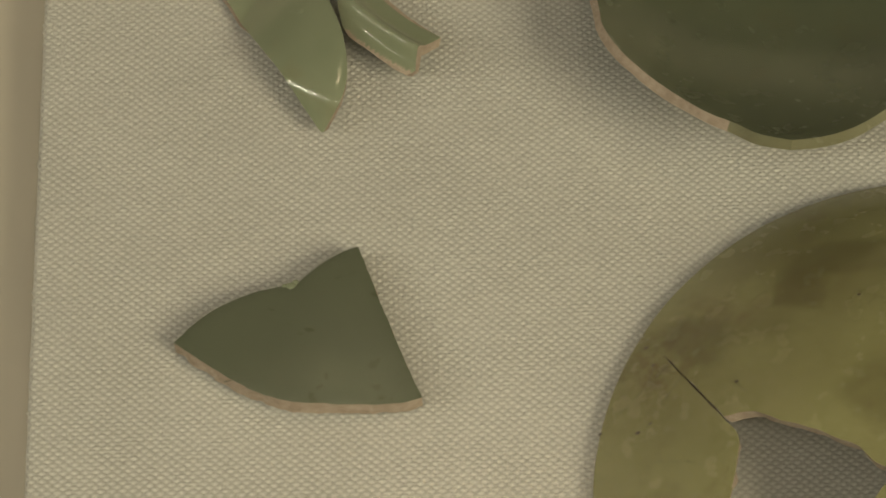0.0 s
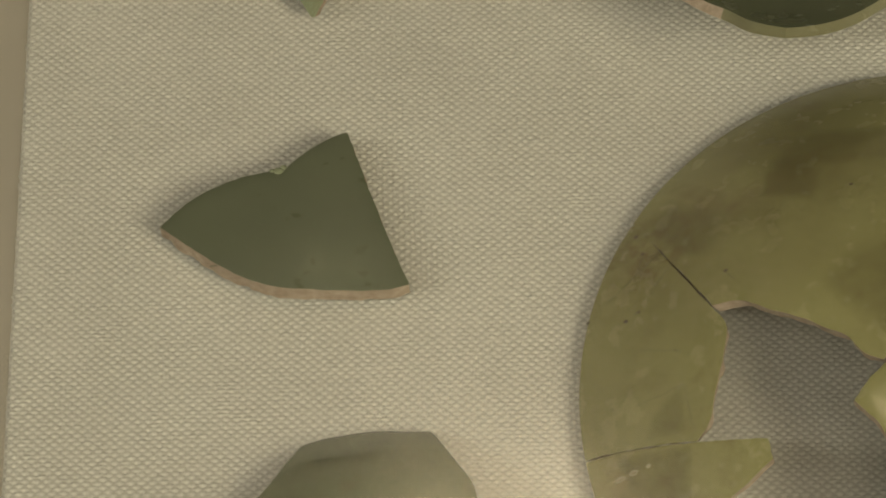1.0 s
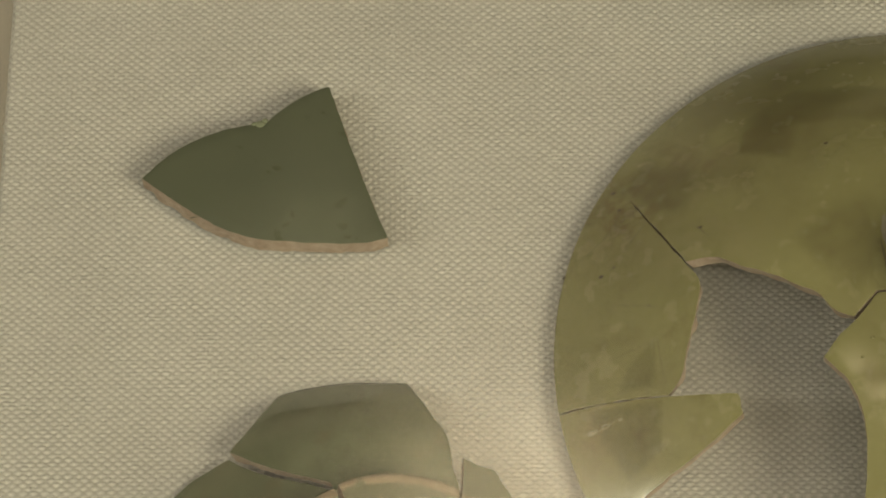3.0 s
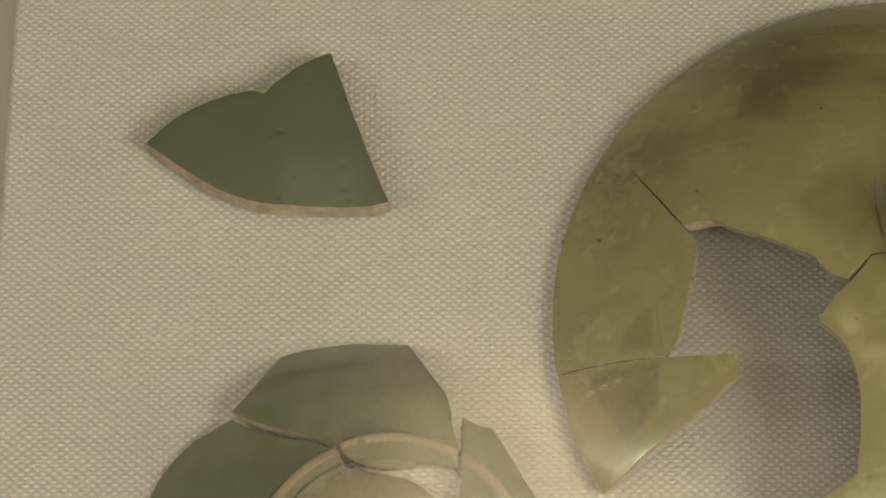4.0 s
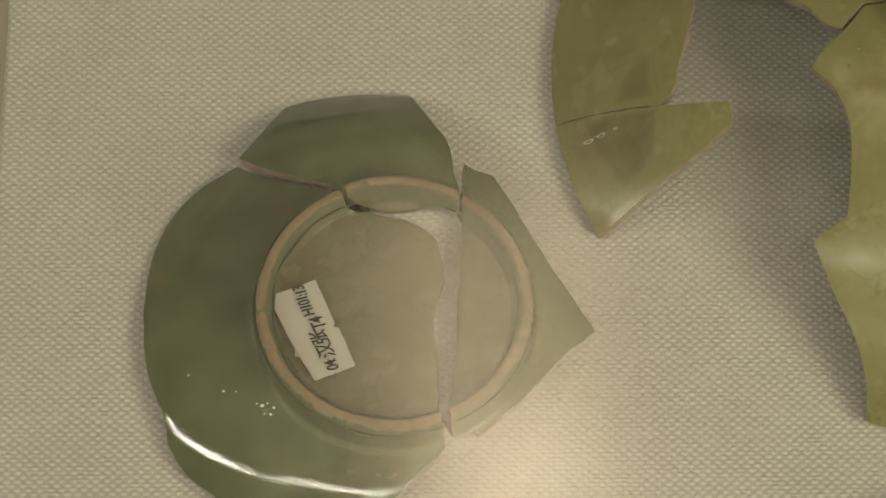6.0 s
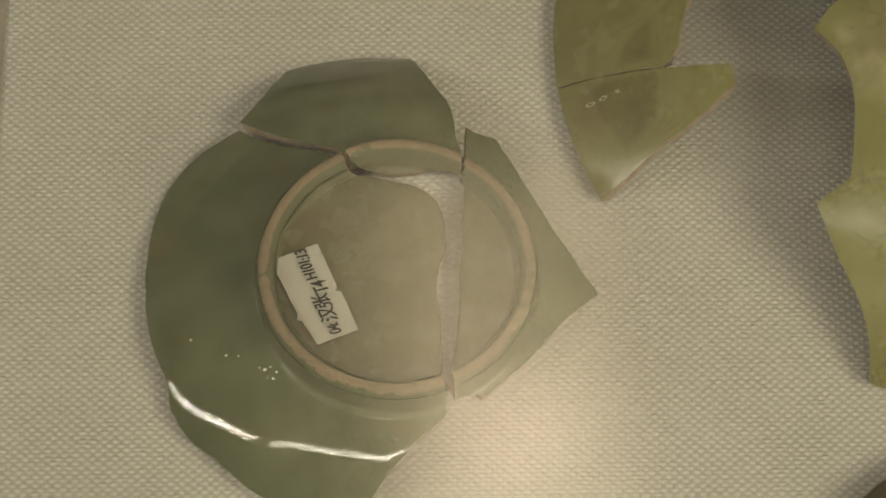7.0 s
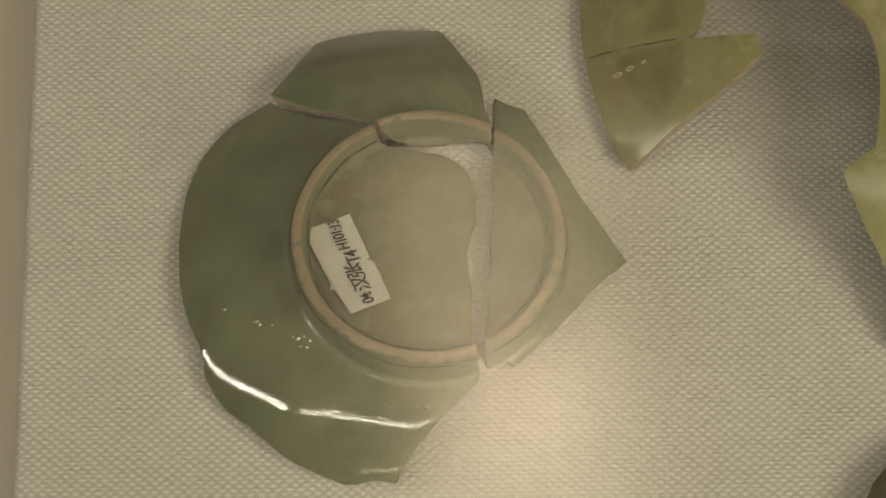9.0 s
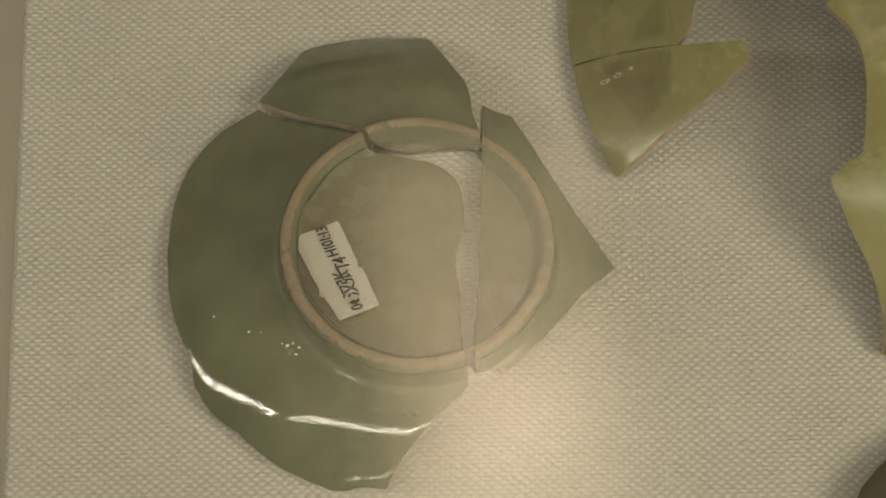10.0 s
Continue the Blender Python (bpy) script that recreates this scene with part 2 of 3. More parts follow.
def sherd(name, outline, height, thick, mats, parent=None, label="", grid=2.2, extra=(), clay_at=None, worn=0.35, flare=0.0, seed=1.0, step=1.0, rough=0.25, glazed_edge=None, lip=0, skip=None, curved=True):
    """One piece of pottery: outline in mm, height(x, y) of its upper face in mm, thickness in mm. Faces 0 glaze, 1 clay, 2 bare foot."""
    ring = chain(rounded(outline) if curved else outline, step, rough, seed, glazed_edge)
    xs, ys = [p.x for p in ring], [p.y for p in ring]
    coords, n = [Vector((p.x, p.y)) for p in ring], len(ring)
    edges = [(k, (k + 1) % n) for k in range(n)]
    inner = [Vector((x + 0.31 * ((j % 2) - 0.5), y)) for j, y in enumerate(np.arange(min(ys), max(ys), grid * 0.87))
             for x in np.arange(min(xs), max(xs), grid) if not (skip and skip(x, y))]
    line = np.array([(p.x, p.y) for p in ring])

    def clear(p, gap):
        return ((line - (p[0], p[1])) ** 2).sum(1).min() > gap * gap

    coords += [p for p in inner if clear(p, 0.9)] + [Vector(p) for p in extra if clear(p, 0.4)]
    verts, _, faces, *_ = geo.delaunay_2d_cdt(coords, edges, [], 1, 1e-4)
    bm = bmesh.new()
    sides = {}
    top = [bm.verts.new((v.x * MM, v.y * MM, height(v.x, v.y) * MM)) for v in verts]
    bm.verts.ensure_lookup_table()
    for f in faces:
        pts = [top[k] for k in f]
        face = bm.faces.new(pts)
        face.normal_update()
        if face.normal.z < 0:
            face.normal_flip()
        c = face.calc_center_median() / MM
        face.material_index = int(clay_at(c.x, c.y)) if clay_at else 0
    bm.normal_update()
    low = {}
    middle = Vector((sum(xs) / n, sum(ys) / n, 0)) * MM
    border = [e for e in bm.edges if e.is_boundary]
    rim = {v for e in border for v in e.verts}
    for v in list(top):
        if v.link_faces:
            t = thick * (1 + 0.12 * noise.noise((v.co.x * 90, v.co.y * 90, seed)))
            p = v.co - v.normal * t * MM
            if v in rim:
                p += (v.co - middle).normalized() * flare * MM * (0.6 + 0.8 * noise.noise((v.co.x * 300, v.co.y * 300, seed + 3)))
            low[v] = bm.verts.new((p.x, p.y, max(p.z, 0.0004)))
    for f in [f for f in bm.faces]:
        under = bm.faces.new([low[v] for v in reversed(f.verts)])
        under.material_index = 0
    for e in border:
        f = e.link_faces[0]
        loop = next(l for l in f.loops if l.edge == e)
        a, b = loop.vert, loop.link_loop_next.vert
        ka, kb = [bm.verts.new(v.co.lerp(low[v].co, 0.5 + 0.25 * noise.noise((v.co.x * 500, v.co.y * 500, seed)))
                  + Vector((noise.noise((v.co.x * 800, v.co.y * 800, seed + 1)), noise.noise((v.co.x * 800, v.co.y * 800, seed + 2)), 0)) * 0.25 * MM)
                  if v not in sides else sides[v] for v in (a, b)]
        sides[a], sides[b] = ka, kb
        for quad in ((b, a, ka, kb), (kb, ka, low[a], low[b])):
            side = bm.faces.new(quad)
            c = side.calc_center_median() / MM
            side.material_index = lip if glazed_edge and glazed_edge(c.x, c.y) else 1
    for v in rim:
        v.co.z -= worn * MM
    bmesh.ops.delete(bm, geom=[v for v in bm.verts if not v.link_faces], context="VERTS")
    bmesh.ops.recalc_face_normals(bm, faces=bm.faces)
    return part(name, bm, mats, parent, label, 42.0)


def thing(name, label, category, group="", at=(0, 0, 0)):
    ob = new(name)
    ob.location = at
    ob.empty_display_size = 0.02
    return tagged(ob, label, category, group)


# ---- the room, plain and closed ----
def slab(name, x0, y0, z0, x1, y1, z1, mat, bevel=0.0):
    return tagged(part(name, box(bmesh.new(), x0, y0, z0, x1, y1, z1, bevel), mat, smooth=0), kind="structure")


slab("floor", -2.4, -2.4, -1.0, 2.4, 2.4, -0.9, FLOOR)
slab("ceiling", -2.4, -2.4, 1.75, 2.4, 2.4, 1.85, WALL)
slab("wall_north", -2.4, 2.3, -0.9, 2.4, 2.4, 1.75, WALL)
slab("wall_south", -2.4, -2.4, -0.9, 2.4, -2.3, 1.75, WALL)
slab("wall_west", -2.4, -2.3, -0.9, -2.3, 2.3, 1.75, WALL)
slab("wall_east", 2.3, -2.3, -0.9, 2.4, 2.3, 1.75, WALL)

# the case: a plinth with a painted inner floor
slab("case_floor", -0.32, -0.36, -0.06, 0.62, 0.52, -0.014, CASE, 0.002)
slab("case_plinth", -0.34, -0.38, -0.9, 0.64, 0.54, -0.062, CASE, 0.004)

# ---- the cloth-covered board ----
TILT_Z = -2.95
board = tagged(new("display_board"), "board wrapped in white woven linen", "display board", kind="structure")
board.matrix_world = pose(-0.0921, 0.0213, 0.0, 0, 0, TILT_Z)
part("core", box(bmesh.new(), 0.002, -0.30, -0.0138, 0.60, 0.42, -0.0016, 0.001), CLOTH, board)


def weave(host, u0, u1, v0, v1, du, dv, wu, wv, at=(0, 0, 0)):
    """A plain weave: warp and weft threads over and under one another, wrapped round the board's long edge."""
    su = np.arange(u0, u1, du)
    sv = np.arange(v0, v1, dv)
    u, v = np.meshgrid(su, sv)
    wob = 0.10 * np.sin(u * 0.9 + 1.3 * np.sin(v * 0.31)) + 0.08 * np.sin(v * 0.53 + u * 0.21) + 0.05 * np.sin(u * 3.1 + v * 2.3)
    p, q = (u + 0.35 * wob) / wu, (v + 0.4 * wob) / wv
    i, j = np.floor(p), np.floor(q)
    fp, fq = p - i - 0.5, q - j - 0.5
    rng = np.random.default_rng(4)
    thick_w = 1 + 0.18 * rng.standard_normal(4000)
    thick_f = 1 + 0.20 * rng.standard_normal(4000)
    warp_t = np.clip(thick_w[(i + 1500).astype(int) % 4000], 0.6, 1.4)
    weft_t = np.clip(thick_f[(j + 1500).astype(int) % 4000], 0.6, 1.4)
    sign = np.where((i + j) % 2 == 0, 1.0, -1.0)
    lift = sign * np.cos(np.pi * fp) * np.cos(np.pi * fq)
    up, dip = np.clip(lift, 0, 1), np.clip(-lift, 0, 1)
    rng_cell = rng.random((3000, 3000))[(i + 700).astype(int) % 3000, (j + 700).astype(int) % 3000]
    patchy = 0.5 + 0.5 * np.sin(u * 0.11 + 2 * np.sin(v * 0.05)) * np.sin(v * 0.13 + 1.7 * np.sin(u * 0.043))
    z = (0.205 + 0.08 * (rng_cell - 0.5)) * weft_t * up ** 0.8 - 0.11 * warp_t * dip ** 0.6 - 0.24 * (4 * np.abs(fp * fq)) ** 2.2
    z += 0.08 * weft_t * np.cos(np.pi * fq) + 0.05 * np.cos(np.pi * fp)
    hole = (np.abs(fq) > 0.30) & (rng_cell > 0.965 - 0.12 * patchy)
    z = z - np.where(hole, 0.85 * (np.abs(fq) - 0.30) / 0.20 * np.cos(np.pi * fp), 0.0)
    z = -0.42 - z
    # wrap: radius 2.2 mm round the edge, then straight down
    r = 2.2
    turn = np.clip((r - u) / r, 0, np.pi / 2)
    down = np.maximum(r - u - r * np.pi / 2, 0)
    x = np.where(u >= r, u, r - (r + z) * np.sin(turn))
    zz = np.where(u >= r, z, -r + (r + z) * np.cos(turn) - down)
    verts = np.stack([x, v, zz], -1).reshape(-1, 3) * MM
    a = (np.arange(len(sv) - 1)[:, None] * len(su) + np.arange(len(su) - 1)[None]).ravel()
    quads = np.stack([a, a + 1, a + 1 + len(su), a + len(su)], 1)
    me = bpy.data.meshes.new("cloth")
    me.vertices.add(len(verts))
    me.vertices.foreach_set("co", verts.astype(np.float32).ravel())
    me.loops.add(quads.size)
    me.loops.foreach_set("vertex_index", quads.astype(np.int32).ravel())
    me.polygons.add(len(quads))
    me.polygons.foreach_set("loop_start", np.arange(0, quads.size, 4, dtype=np.int32))
    me.update(calc_edges=True)
    me.shade_smooth()
    # 0 on the bright dots, 1 between them: warp tone plus painted gap shade
    gap_tone = np.clip(0.5 - 0.85 * lift, 0, 1) * (0.85 + 0.3 * rng_cell)
    me.attributes.new("warp", "FLOAT", "POINT").data.foreach_set("value", gap_tone.astype(np.float32).ravel())
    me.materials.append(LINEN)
    ob = new("cloth", me)
    ob.parent, ob.location = host, at
    return tagged(ob, "white plain-weave linen cover")


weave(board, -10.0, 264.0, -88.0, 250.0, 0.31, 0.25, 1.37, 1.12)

# ---- the single body sherd ----
S_OUT = [(-47.1, 146.0), (-38.6, 152.9), (-31.2, 156.4), (-23.7, 158.5), (-17.4, 159.3), (-16.2, 157.9), (-8.7, 164.6), (-1.1, 169.4), (2.7, 170.7),
         (4.6, 161.6), (8.3, 147.5), (12.0, 134.5), (15.3, 124.7), (11.5, 123.5), (4.2, 123.1), (-10.2, 124.3), (-17.4, 125.3), (-26.0, 128.7), (-37.4, 137.0)]


def body_height(x, y):
    u, v = x + 14, y - 142
    return 9.2 - 0.0022 * u * u - 0.0030 * (v - 4) ** 2


body_sherd = thing("body_sherd", "flat grey-green celadon sherd with pinkish broken edges, lying on white linen", "pottery sherd", "celadon sherds")
sherd("body", S_OUT, body_height, 5.4, [GREEN, CLAY], body_sherd, flare=1.7, seed=2.0, rough=0.26, step=0.7)

CHIP_AT = ((-16.0, 159.2, 1.3), (-14.6, 160.3, 0.9), (-17.6, 159.4, 0.7))

# ---- the large olive dish, put together from pieces, foot up ----
DX, DY, DR = 154.0, 80.0, 99.3


def dish_z(r):
    return 38.5 - 0.0036 * r * r + 2.5 * math.sin(math.pi * min(1.0, max(0.0, (100 - r) / 70)))


FX, FY = 164.0, 86.0
foot_rise = profile([(0, -1.0), (21.5, -1.0), (22.5, 0.0), (23.3, 6.0), (24.0, 6.6), (25.0, 6.6), (25.8, 6.0), (26.6, 1.2), (27.2, 0.4), (28.6, 0.0)])


def dish_foot(x, y):
    return 2 if 23.4 < math.hypot(x - FX, y - FY) < 25.7 else 0


def near_dish_foot(x, y):
    return 20.5 < math.hypot(x - FX, y - FY) < 30.0


def dish_height(x, y):
    r = math.hypot(x - DX, y - DY)
    return dish_z(r) + 0.25 * noise.noise((x * 0.05, y * 0.05, 3.0)) + foot_rise(math.hypot(x - FX, y - FY))


def on_rim(x, y):
    return math.hypot(x - DX, y - DY) > DR - 1.5


dish = thing("dish", "broken olive-green celadon dish turned upside down on white linen", "dish", "celadon vessels")
UPPER = arc(DX, DY, DR, 143.5, 20, 34) + [(200, 84), (160, 84.3), (131.8, 84.7), (125.5, 78.8), (121.1, 81.1), (118.3, 85.8), (113.4, 89.2),
                                           (107.3, 93.8), (101.0, 97.6), (94.7, 102.0), (88.4, 102.8), (82.7, 116.1)]
LEFT = arc(DX, DY, DR, 184.0, 144.0, 12) + [(74.7, 138.0), (82.3, 116.0), (88.1, 102.5), (90.8, 96.4), (89.4, 88.6), (86.0, 78.5), (83.2, 70.3), (80.6, 67.7), (71.2, 70.0), (59.2, 72.4)]
LOW = arc(DX, DY, DR, 204.0, 184.4, 8) + [(59.2, 71.9), (71.2, 69.5), (80.6, 67.2), (96.4, 63.5), (97.0, 58.3), (88.1, 52.6), (75.9, 46.6)]
EAST = [(132.0, 84.2), (126.2, 78.3), (121.8, 74.6), (117.1, 69.2), (122.8, 61.0), (124.6, 52.0), (123.8, 40.7), (122.1, 30.4), (113.6, 25.9), (117.5, 14.0),
        (122.1, 3.5), (124.3, -5.0), (124.3, -14.0)] + arc(DX, DY, DR - 0.4, 254, 300, 10) + [(200, 30), (200, 83.5), (160, 83.8)]
foot_points = [p for r in (21.5, 22.5, 23.3, 24.0, 25.0, 25.8, 26.6, 27.2, 27.9, 28.6) for p in arc(FX, FY, r, 0, 358, 110)]
sherd("upper_sherd", UPPER, dish_height, 3.2, [OLIVE, CLAY, RINGCLAY], dish, flare=-1.6, grid=2.6, seed=3.0, worn=0.12, glazed_edge=on_rim, extra=foot_points, clay_at=dish_foot, skip=near_dish_foot)
sherd("rim_sherd", LEFT, dish_height, 3.2, [OLIVE, CLAY], dish, flare=-2.6, grid=2.6, seed=4.0, worn=0.12, glazed_edge=on_rim)
sherd("pointed_sherd", LOW, lambda x, y: dish_height(x, y) + 0.5, 3.2, [OLIVE, CLAY], dish, flare=-1.4, grid=2.6, seed=5.0, worn=0.12, glazed_edge=on_rim)
sherd("side_sherd", EAST, lambda x, y: dish_height(x, y) - 0.15, 3.2, [OLIVE, CLAY, RINGCLAY], dish, grid=2.6, seed=6.0, worn=0.12, glazed_edge=on_rim, extra=foot_points, clay_at=dish_foot, skip=near_dish_foot)



def ribbon(name, points, width, height, mat, parent, label=""):
    """A thin line such as a scratch, a scuff or a crack strip, laid on a surface."""
    bm, last = bmesh.new(), None
    pts = [Vector(a).lerp(Vector(b), k / 8) for a, b in zip(points, points[1:]) for k in range(8)] + [Vector(points[-1])]
    for k, p in enumerate(pts):
        d = (pts[min(k + 1, len(pts) - 1)] - pts[max(k - 1, 0)]).normalized()
        w = width * (0.35 + 0.65 * math.sin(math.pi * (k + 0.5) / len(pts))) * (1 + 0.5 * noise.noise((p.x, p.y, 2.0)))
        q = p + Vector((noise.noise((p.x * 0.7, p.y * 0.7, 1)), noise.noise((p.x * 0.7, p.y * 0.7, 4)))) * 0.35
        pair = []
        for sgn in (-1, 1):
            x, y = q.x - d.y * w * sgn, q.y + d.x * w * sgn
            pair.append(bm.verts.new((x * MM, y * MM, (height(x, y) + 0.10) * MM)))
        if last:
            bm.faces.new((last[0], pair[0], pair[1], last[1]))
        last = pair
    return part(name, bm, mat, parent, label)


def bead(name, x, y, r, rise, height, mat, parent, peaked=False):
    """A low drop on a surface: a glaze bubble, a speck, glue or a painted glint."""
    bm = bmesh.new()
    bmesh.ops.create_uvsphere(bm, u_segments=14, v_segments=8, radius=1.0)
    for v in bm.verts:
        wob = 1 + 0.25 * noise.noise((v.co.x * 1.5 + x, v.co.y * 1.5 + y, 1.0))
        px, py = x + v.co.x * r * wob, y + v.co.y * r * wob * 0.8
        up = (1 - math.hypot(v.co.x, v.co.y)) * math.copysign(1, v.co.z) if peaked else v.co.z
        v.co = Vector((px, py, height(px, py) + up * rise)) * MM
    return part(name, bm, mat, parent)


DARK_MARK = plain("dark_brown_mark", (0.035, 0.026, 0.014), (0.07, 0.05, 0.028), 200, 0.7)
STAIN = plain("brown_stain", (0.09, 0.075, 0.032), (0.14, 0.12, 0.05), 200, 0.5)
for x, y, r in ((74.2, 133.7, 0.55), (74.9, 126.6, 0.5), (68.3, 106.8, 0.65), (71.5, 108.2, 0.45), (126.4, 131.3, 0.5), (59.6, 111.2, 0.5), (93.0, 112.0, 0.5), (78.5, 93.3, 0.3)):
    bead("speck", x, y, r, 0.08, dish_height, DARK_MARK, dish)
for points, w in ((((74.9, 127.4), (74.5, 125), (73.2, 121.0)), 0.16), (((71.9, 108.6), (70.2, 107.4)), 0.2), (((59.2, 111.0), (73.5, 120.6), (86.7, 131.4)), 0.12),
                  (((68.9, 95.7), (71.0, 96.6), (77.5, 93.4), (82.0, 91.1)), 0.13), (((67.6, 81.7), (72.3, 82.0), (79.2, 83.4)), 0.13), (((74.8, 112.7), (83.4, 122.1)), 0.12),
                  (((91.9, 112.7), (94.8, 108.2)), 0.14), (((88, 128), (96, 136)), 0.1), (((79.3, 83.3), (80.2, 70.5)), 0.1)):
    ribbon("scratch", points, w * 0.7, dish_height, STAIN, dish)
# dark brown strips close the cracks just below the surface
for points in (((75.3, 136.4), (82.5, 116.05), (88.2, 102.8)), ((59.2, 72.15), (71.2, 69.75), (80.6, 67.45)), ((125.9, 78.6), (131.9, 84.45), (146.0, 84.3))):
    ribbon("crack_strip", points, 0.30, lambda x, y: dish_height(x, y) - 0.6, DARK_MARK, dish, "dark brown strip in a crack")
# a pale grey line and a thinner brown one beside the dish foot
GREY_MARK = plain("grey_mark", (0.20, 0.185, 0.13), (0.27, 0.25, 0.19), 160, 0.5)
ribbon("glaze_mark", ((136.6, 106.0), (136.2, 101.5), (136.0, 97.0)), 0.9, dish_height, GREY_MARK, dish, "pale grey mark in the glaze")
ribbon("glaze_mark", ((134.6, 99.0), (134.9, 93.5), (135.2, 88.5)), 0.35, dish_height, STAIN, dish)
# ring-shaped highlights on the glue, painted as whitish raised rings
RING_GLINT = plain("glue_glint_white", (0.50, 0.48, 0.36), (0.62, 0.60, 0.47), 300, 0.15)
for x, y, r, stretch in ((62.4, 64.5, 0.62, 1.5), (65.5, 64.9, 0.68, 1.2), (69.0, 65.3, 0.36, 1.0)):
    bm = bmesh.new()
    loops = []
    for k in range(22):
        a = 2 * math.pi * k / 22
        wob = 1 + 0.22 * noise.noise((math.cos(a) * 1.3 + x, math.sin(a) * 1.3, 5.0))
        loop = []
        for j in range(6):
            b = 2 * math.pi * j / 6
            q = r * wob + 0.15 * math.cos(b)
            px, py = x + q * stretch * math.cos(a), y + q * 0.75 * math.sin(a)
            loop.append(bm.verts.new((px * MM, py * MM, (dish_height(px, py) + 0.78 + 0.13 * math.sin(b)) * MM)))
        loops.append(loop)
    for k in range(22):
        for j in range(6):
            bm.faces.new((loops[k][j], loops[(k + 1) % 22][j], loops[(k + 1) % 22][(j + 1) % 6], loops[k][(j + 1) % 6]))
    bmesh.ops.recalc_face_normals(bm, faces=bm.faces)
    part("glue_glint_ring", bm, RING_GLINT, dish, "whitish ring, a highlight on the glue put into colour")
for x, y, r in ((66.3, 64.6, 0.5), (59.8, 70.9, 0.35), (70.3, 54.4, 0.3), (61.9, 70.4, 0.3)):
    bead("glue_drop", x, y, r, 0.35, lambda x, y: dish_height(x, y) + 0.5, GLUE, dish)
for x, y in ((126.0, 68.0), (129.0, 72.5), (139.5, 84.0)):
    bead("glue_drop", x, y, 0.5, 0.35, dish_height, GLUE, dish)

FILM, ft, fb = material("old_adhesive_film")
ft.nodes.new("ShaderNodeTexCoord")
fb.inputs["Roughness"].default_value = 0.25
ft.links.new(ramp(ft, noise_tex(ft, 70, 4).outputs[0], [(0.3, (0.105, 0.082, 0.026)), (0.7, (0.14, 0.11, 0.04))]).outputs[0], fb.inputs["Base Color"])
film_edge = node(ft, "ShaderNodeAttribute")
film_edge.attribute_name = "soft"
thin = ramp(ft, noise_tex(ft, 130, 5, 0.65).outputs[0], [(0.3, (0.10,) * 3), (0.65, (0.27,) * 3)]).outputs[0]
ft.links.new(mix(ft, 1.0, film_edge.outputs["Fac"], thin, "MULTIPLY"), fb.inputs["Alpha"])


def film(outline, height, parent, fade=2.0):
    """A thin brownish film with a soft border, left on the glaze."""
    ring = chain(rounded(outline), 1.2, 0.4, 8.0)
    line = np.array([(p.x, p.y) for p in ring])
    grid = [Vector((x, y)) for y in np.arange(line[:, 1].min(), line[:, 1].max(), 1.1) for x in np.arange(line[:, 0].min(), line[:, 0].max(), 1.1)]
    edges = [(k, (k + 1) % len(ring)) for k in range(len(ring))]
    verts, _, faces, *_ = geo.delaunay_2d_cdt(ring + grid, edges, [], 1, 1e-4)
    bm = bmesh.new()
    made = [bm.verts.new((v.x * MM, v.y * MM, (height(v.x, v.y) + 0.22) * MM)) for v in verts]
    for f in faces:
        bm.faces.new([made[k] for k in f])
    bmesh.ops.delete(bm, geom=[v for v in bm.verts if not v.link_faces], context="VERTS")
    bmesh.ops.recalc_face_normals(bm, faces=bm.faces)
    near = [min(1.0, math.sqrt(((line - (v.co.x / MM, v.co.y / MM)) ** 2).sum(1).min()) / fade) for v in bm.verts]
    ob = part("film", bm, FILM, parent, "thin brownish film of old adhesive")
    ob.data.attributes.new("soft", "FLOAT", "POINT").data.foreach_set("value", near)


film([(72.5, 79.0), (79.1, 83.9), (78.2, 70.5), (68.5, 71.8)], dish_height, dish, 1.6)
film([(61.0, 70.5), (79.2, 67.0), (78.2, 54.5), (70.0, 49.0), (65.5, 57.5)], lambda x, y: dish_height(x, y) + 0.5, dish, 1.6)
film([(104.0, 133.5), (117.0, 127.5), (121.0, 139.5), (128.0, 139.0), (146.0, 135.0), (148.0, 151.0), (123.0, 155.5), (109.0, 147.0)], dish_height, dish, 3.0)
film([(113.0, 103.0), (124.0, 112.0), (136.0, 114.0), (137.0, 96.0), (133.0, 88.5), (126.0, 84.0), (121.5, 88.5)], dish_height, dish, 5.0)
film([(70.5, 133.5), (84.0, 143.0), (97.0, 131.0), (90.5, 117.5), (85.0, 118.5), (78.0, 128.0)], dish_height, dish, 3.5)

SCUFF = plain("faint_scuff", (0.105, 0.112, 0.075), (0.135, 0.145, 0.098), 260, 0.4)
for x, y in ((-30.0, 133.0), (-25.4, 150.0), (-20.8, 136.4), (-11.6, 139.8), (-7.0, 156.0), (-2.4, 143.2), (2.0, 131.0)):
    ribbon("scuff", ((x - 5, y - 0.6), (x, y + 0.3), (x + 6, y - 0.2)), 0.22, body_height, SCUFF, body_sherd)
# chips at the notch, their bright highlight put into a paler glaze colour
for x, y, r in CHIP_AT:
    bead("chip", x, y, r, 0.3, lambda x, y: body_height(x, y) - 0.3, PALE, body_sherd)

# ---- the sage bowl base, foot up, in three pieces ----
BX, BY = 10.5, 15.6
inner_wall = [(28.3 + 3.0 * k / 10, 20.4 + 5.9 * (k / 10) ** 2 * (3 - 2 * k / 10)) for k in range(11)]
